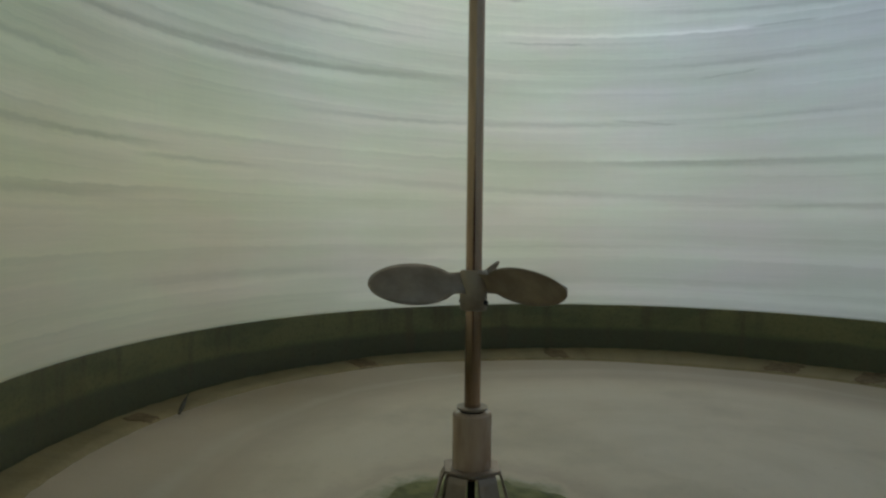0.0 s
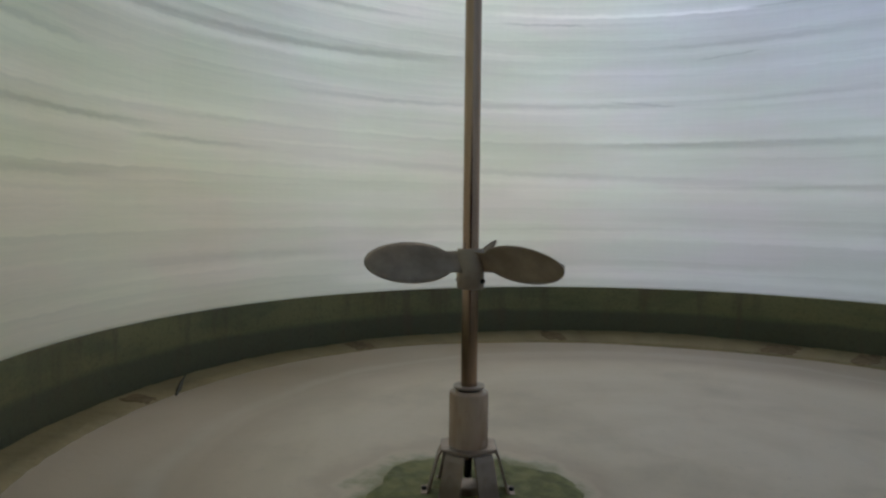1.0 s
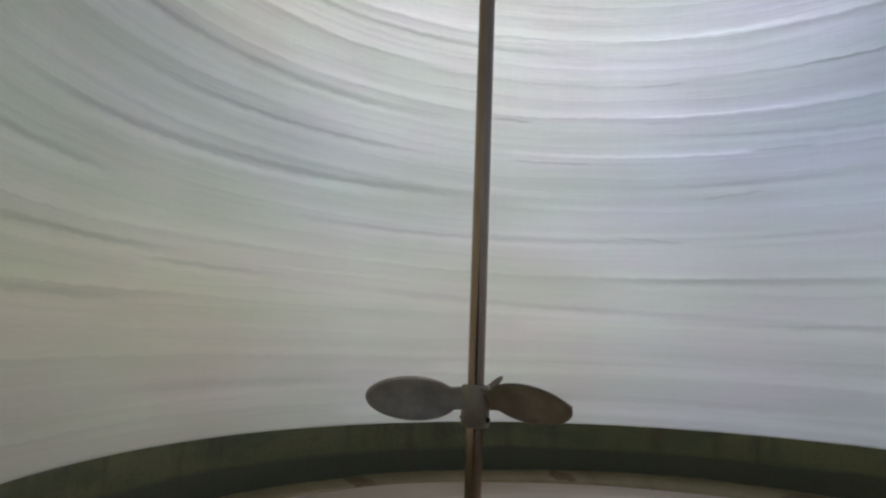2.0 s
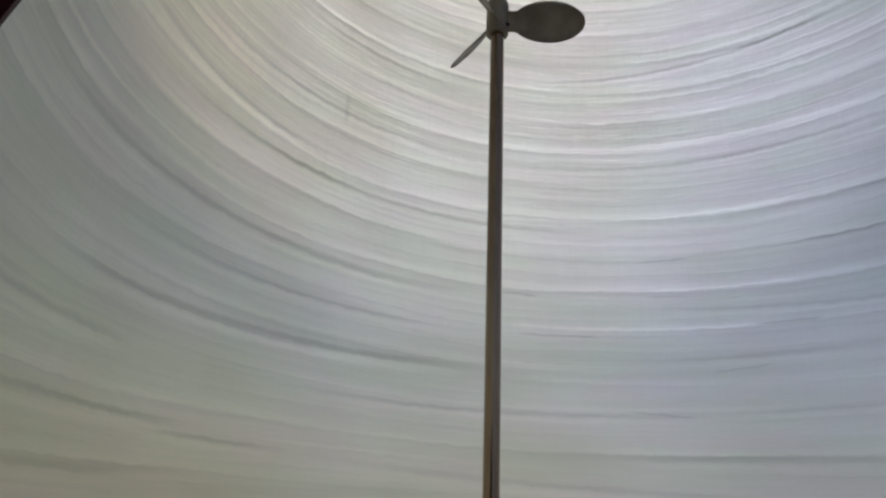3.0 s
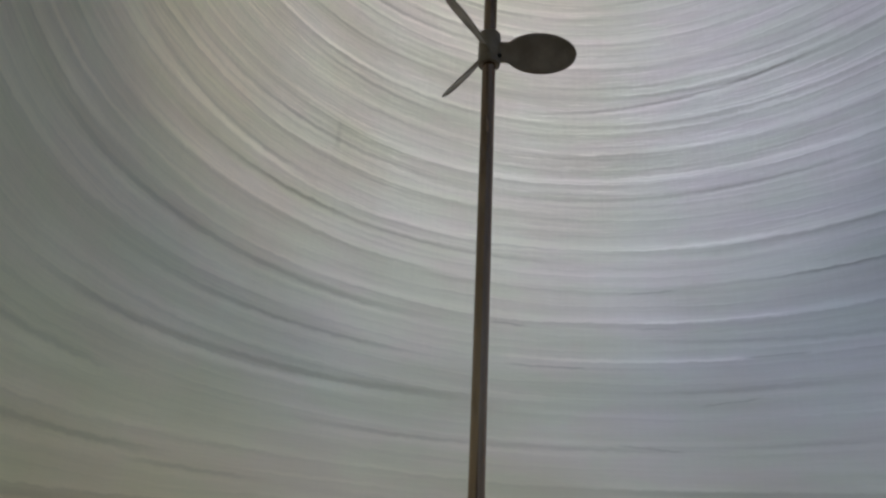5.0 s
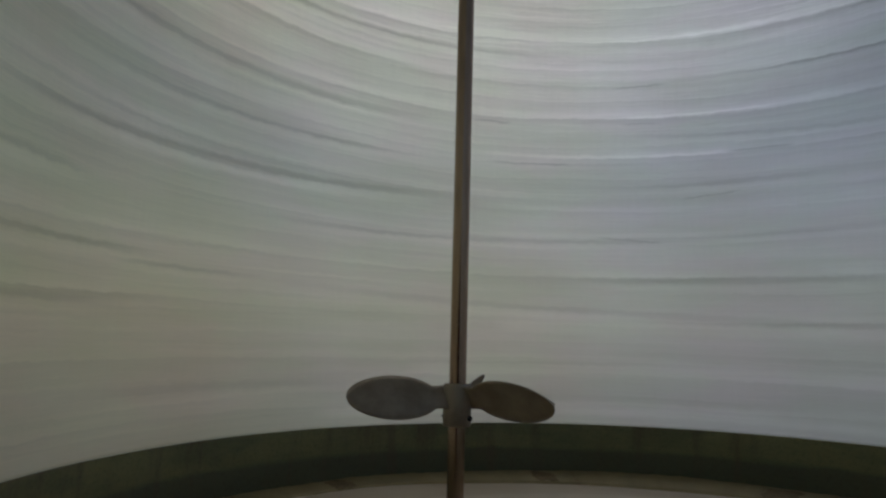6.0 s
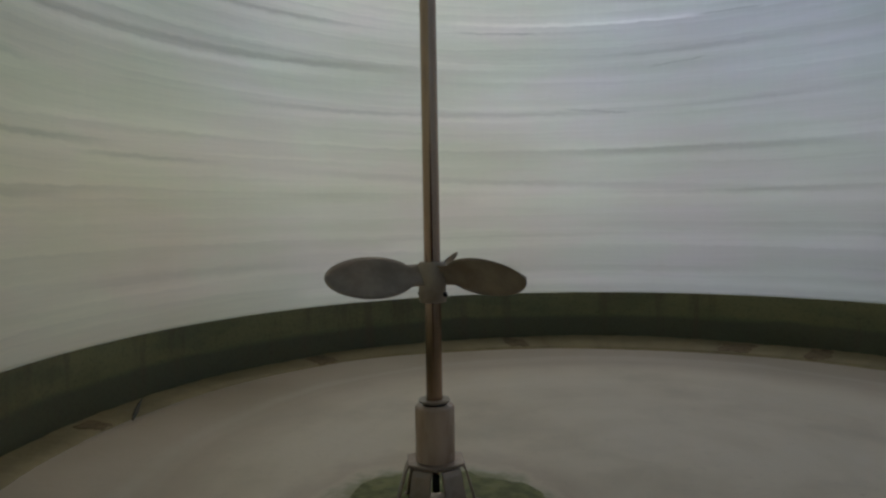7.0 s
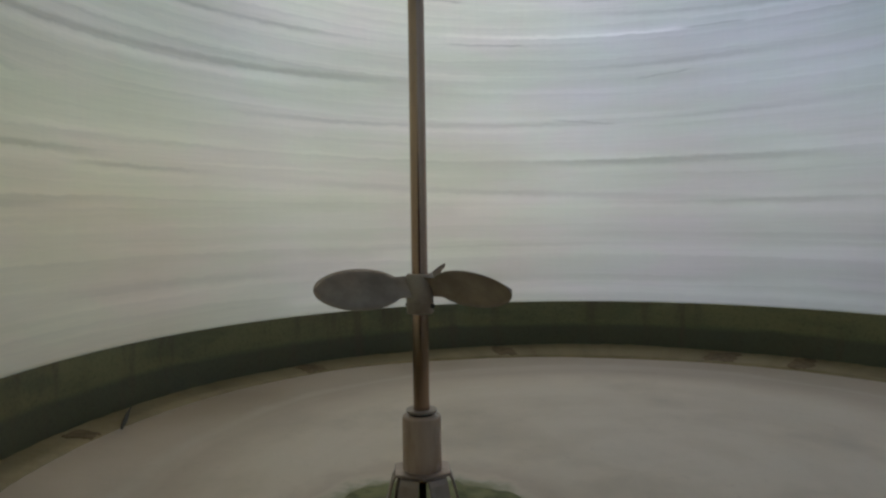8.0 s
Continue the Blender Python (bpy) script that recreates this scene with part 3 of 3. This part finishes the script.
def steady_bearing():
    """Plastic bush on a hexagonal plate with six bent legs."""
    thing = holder("steady_bearing", Matrix.Translation(SHAFT) @ pose(0, 0, 0, 0, 0, 50), "cream plastic shaft bearing on a six-legged steel stand", "bearing")
    part("bush", lathe([(0.0165, 0.086), (0.0375, 0.086), (0.0375, 0.186), (0.0362, 0.1897), (0.0330, 0.192), (0.0165, 0.192)], 48, True), M_BUSH, thing, "cream plastic bush")
    part("seal", lathe([(0.0158, 0.190), (0.023, 0.190), (0.023, 0.1955), (0.0158, 0.1955)], 40, True), M_DARK, thing, "black seal ring")
    hexa = lathe([(0.018, 0.081), (0.0615, 0.081), (0.0615, 0.0845), (0.0600, 0.086), (0.018, 0.086)], 6, True)
    part("plate", hexa, M_LEG, thing, "hexagonal steel plate", smooth=False)
    # disc added for the pale grey spot under the shaft's end
    part("pale_disc", lathe([(0, -0.008), (0.030, -0.008), (0.030, 0.006), (0.027, 0.009), (0, 0.009)], 32), M_LEG, thing, "pale disc added on the floor under the shaft's end")
    leg = bmesh.new()
    path = [(0.046, 0.0785), (0.0525, 0.0765), (0.057, 0.068), (0.0745, 0.002), (0.078, -0.005), (0.090, -0.006)]
    wid = [0.040, 0.040, 0.040, 0.044, 0.044, 0.040]
    up, dn = [], []
    for i, ((r, z), w) in enumerate(zip(path, wid)):
        t = Vector((path[min(i + 1, 5)][0] - path[max(i - 1, 0)][0], path[min(i + 1, 5)][1] - path[max(i - 1, 0)][1])).normalized() * 0.002
        up.append([leg.verts.new((r - t.y, s * w / 2, z + t.x)) for s in (-1, 1)])
        dn.append([leg.verts.new((r + t.y, s * w / 2, z - t.x)) for s in (-1, 1)])
    for i in range(5):
        leg.faces.new([up[i][0], up[i][1], up[i + 1][1], up[i + 1][0]])
        leg.faces.new([dn[i][0], dn[i + 1][0], dn[i + 1][1], dn[i][1]])
        for s in (0, 1):
            leg.faces.new([up[i][s], up[i + 1][s], dn[i + 1][s], dn[i][s]])
    for i in (0, 5):
        leg.faces.new([up[i][0], up[i][1], dn[i][1], dn[i][0]])
    bmesh.ops.recalc_face_normals(leg, faces=leg.faces)
    me = mesh_of("leg", leg, M_LEG, False)
    screw = mesh_of("foot_bolt", bolt(0.005, 0.006), M_DARK, False)
    for k in range(6):
        ob = new("leg", me)
        ob.parent = thing
        ob.matrix_local = pose(0, 0, 0, 0, 0, 30 + 60 * k)
        s = new("foot_bolt", screw)
        s.parent = ob
        s.matrix_local = pose(0.0845, 0, -0.004)
    part("shaft_nut", lathe([(0, 0.022), (0.008, 0.022), (0.008, 0.066), (0, 0.066)], 6), M_DARK, thing, "dark nut on the shaft's end", smooth=False)
    return thing


steady_bearing()


# ---- what lies on the floor ----
def algae_patch():
    """Thin ragged film of algae round the bearing."""
    bm = bmesh.new()
    nt, nr = 128, 14
    c = bm.verts.new((0, 0, -0.004))
    prev = None
    for i in range(1, nr + 1):
        s = i / nr
        ring = []
        for k in range(nt):
            a = 2 * math.pi * k / nt
            edge = 0.205 + 0.030 * noise.fractal((math.cos(a) * 1.8, math.sin(a) * 1.8, 7), 1.0, 2.0, 5) + 0.012 * math.cos(a)
            x, y = edge * s * math.cos(a), edge * s * math.sin(a)
            bump = 0.0025 * noise.noise((x * 40, y * 40, 1)) + 0.0015 * noise.noise((x * 120, y * 120, 5))
            ring.append(bm.verts.new((x, y, -0.005 + (bump if s < 1 else -0.006) - 0.004 * s ** 4)))
        for k in range(nt):
            j = (k + 1) % nt
            bm.faces.new([c, ring[k], ring[j]] if prev is None else [prev[k], ring[k], ring[j], prev[j]])
        prev = ring
    ob = part("algae_film", bm, M_MOSS)
    ob.matrix_basis = Matrix.Translation(SHAFT)
    return tagged(ob, "wet green algae film on the floor round the bearing", "algae", kind="stuff")


algae_patch()


def smear(seed, deg, across):
    """Thin crumbly smear of sediment that follows the strip from its edge to the wall."""
    bm = bmesh.new()
    a0 = radians(90 - deg)
    nt, nr = 56, 9
    r_lo, r_hi = strip_edge(a0)[0] + 0.006, R - 0.010
    r_mid, half = 0.5 * (r_lo + r_hi), 0.5 * (r_hi - r_lo)
    rings = []
    for i in range(nr + 1):
        ring = []
        for k in range(nt):
            c, d = math.cos(2 * math.pi * k / nt), math.sin(2 * math.pi * k / nt)
            edge = 1 + 0.35 * noise.fractal((c * 1.5, d * 1.5, seed * 3.7), 1.0, 2.0, 5)
            squared = 1 / max(abs(c), abs(d)) ** 0.6
            along = max(-1.0, min(1.0, d * edge * squared * i / nr))
            r, a = r_mid + half * along, a0 + across * c * edge * squared * i / nr / R
            rs, zs = zip(*strip_profile(a))
            z = float(np.interp(r, rs, zs)) + (0.0016 + 0.0008 * noise.noise((c * 5 * i, d * 5 * i, seed)) if i < nr else -0.0015)
            ring.append(bm.verts.new((r * math.cos(a), r * math.sin(a), z)))
        rings.append(ring)
    for p, q in zip(rings[1:], rings[2:]):
        for k in range(nt):
            j = (k + 1) % nt
            bm.faces.new([p[k], q[k], q[j], p[j]])
    bm.faces.new(rings[1])
    for v in rings[0]:
        bm.verts.remove(v)
    bmesh.ops.recalc_face_normals(bm, faces=bm.faces)
    return bm


for i, (deg, across) in enumerate(((-57.2, 0.055), (-23.1, 0.050), (13.6, 0.070), (-94.6, 0.036), (25.5, 0.045))):
    ob = part("sediment_smear", smear(i, deg, across), M_RUST)
    tagged(ob, "rust-brown crumbled sediment on the floor strip", "sediment", "sediment along the wall")


def twig():
    bm = bmesh.new()
    pts = [Vector((-1.352, -0.064, 0.010)), Vector((-1.381, -0.020, 0.013)), Vector((-1.408, 0.020, 0.015)), Vector((-1.432, 0.056, 0.017)), Vector((-1.452, 0.092, 0.020))]
    rings = []
    for i, q in enumerate(pts):
        rad = (0.003, 0.0065, 0.0055, 0.0035, 0.002)[i]
        d = (pts[min(i + 1, 4)] - pts[max(i - 1, 0)]).normalized()
        s = d.cross(Vector((0, 0, 1))).normalized()
        t = s.cross(d)
        rings.append([bm.verts.new(q + rad * (1 + 0.2 * math.sin(3 * k + i)) * (s * math.cos(k * math.pi / 4) + t * math.sin(k * math.pi / 4))) for k in range(8)])
    for a, b in zip(rings, rings[1:]):
        for k in range(8):
            bm.faces.new([a[k], a[(k + 1) % 8], b[(k + 1) % 8], b[k]])
    bm.faces.new(rings[0][::-1])
    bm.faces.new(rings[-1])
    return tagged(part("twig", bm, M_TWIG), "short dark stick lying against the tank wall", "stick")


twig()

# ---- unseen outside ground, which carries the tank; kept pale to brighten the low wall ----
g = bmesh.new()
bmesh.ops.create_grid(g, x_segments=8, y_segments=8, size=400, matrix=Matrix.Translation((0, 0, -0.03)))
tagged(part("ground", g, M_BOUNCE), "unseen pale ground under the tank that bounces daylight onto its wall", "ground", kind="structure")
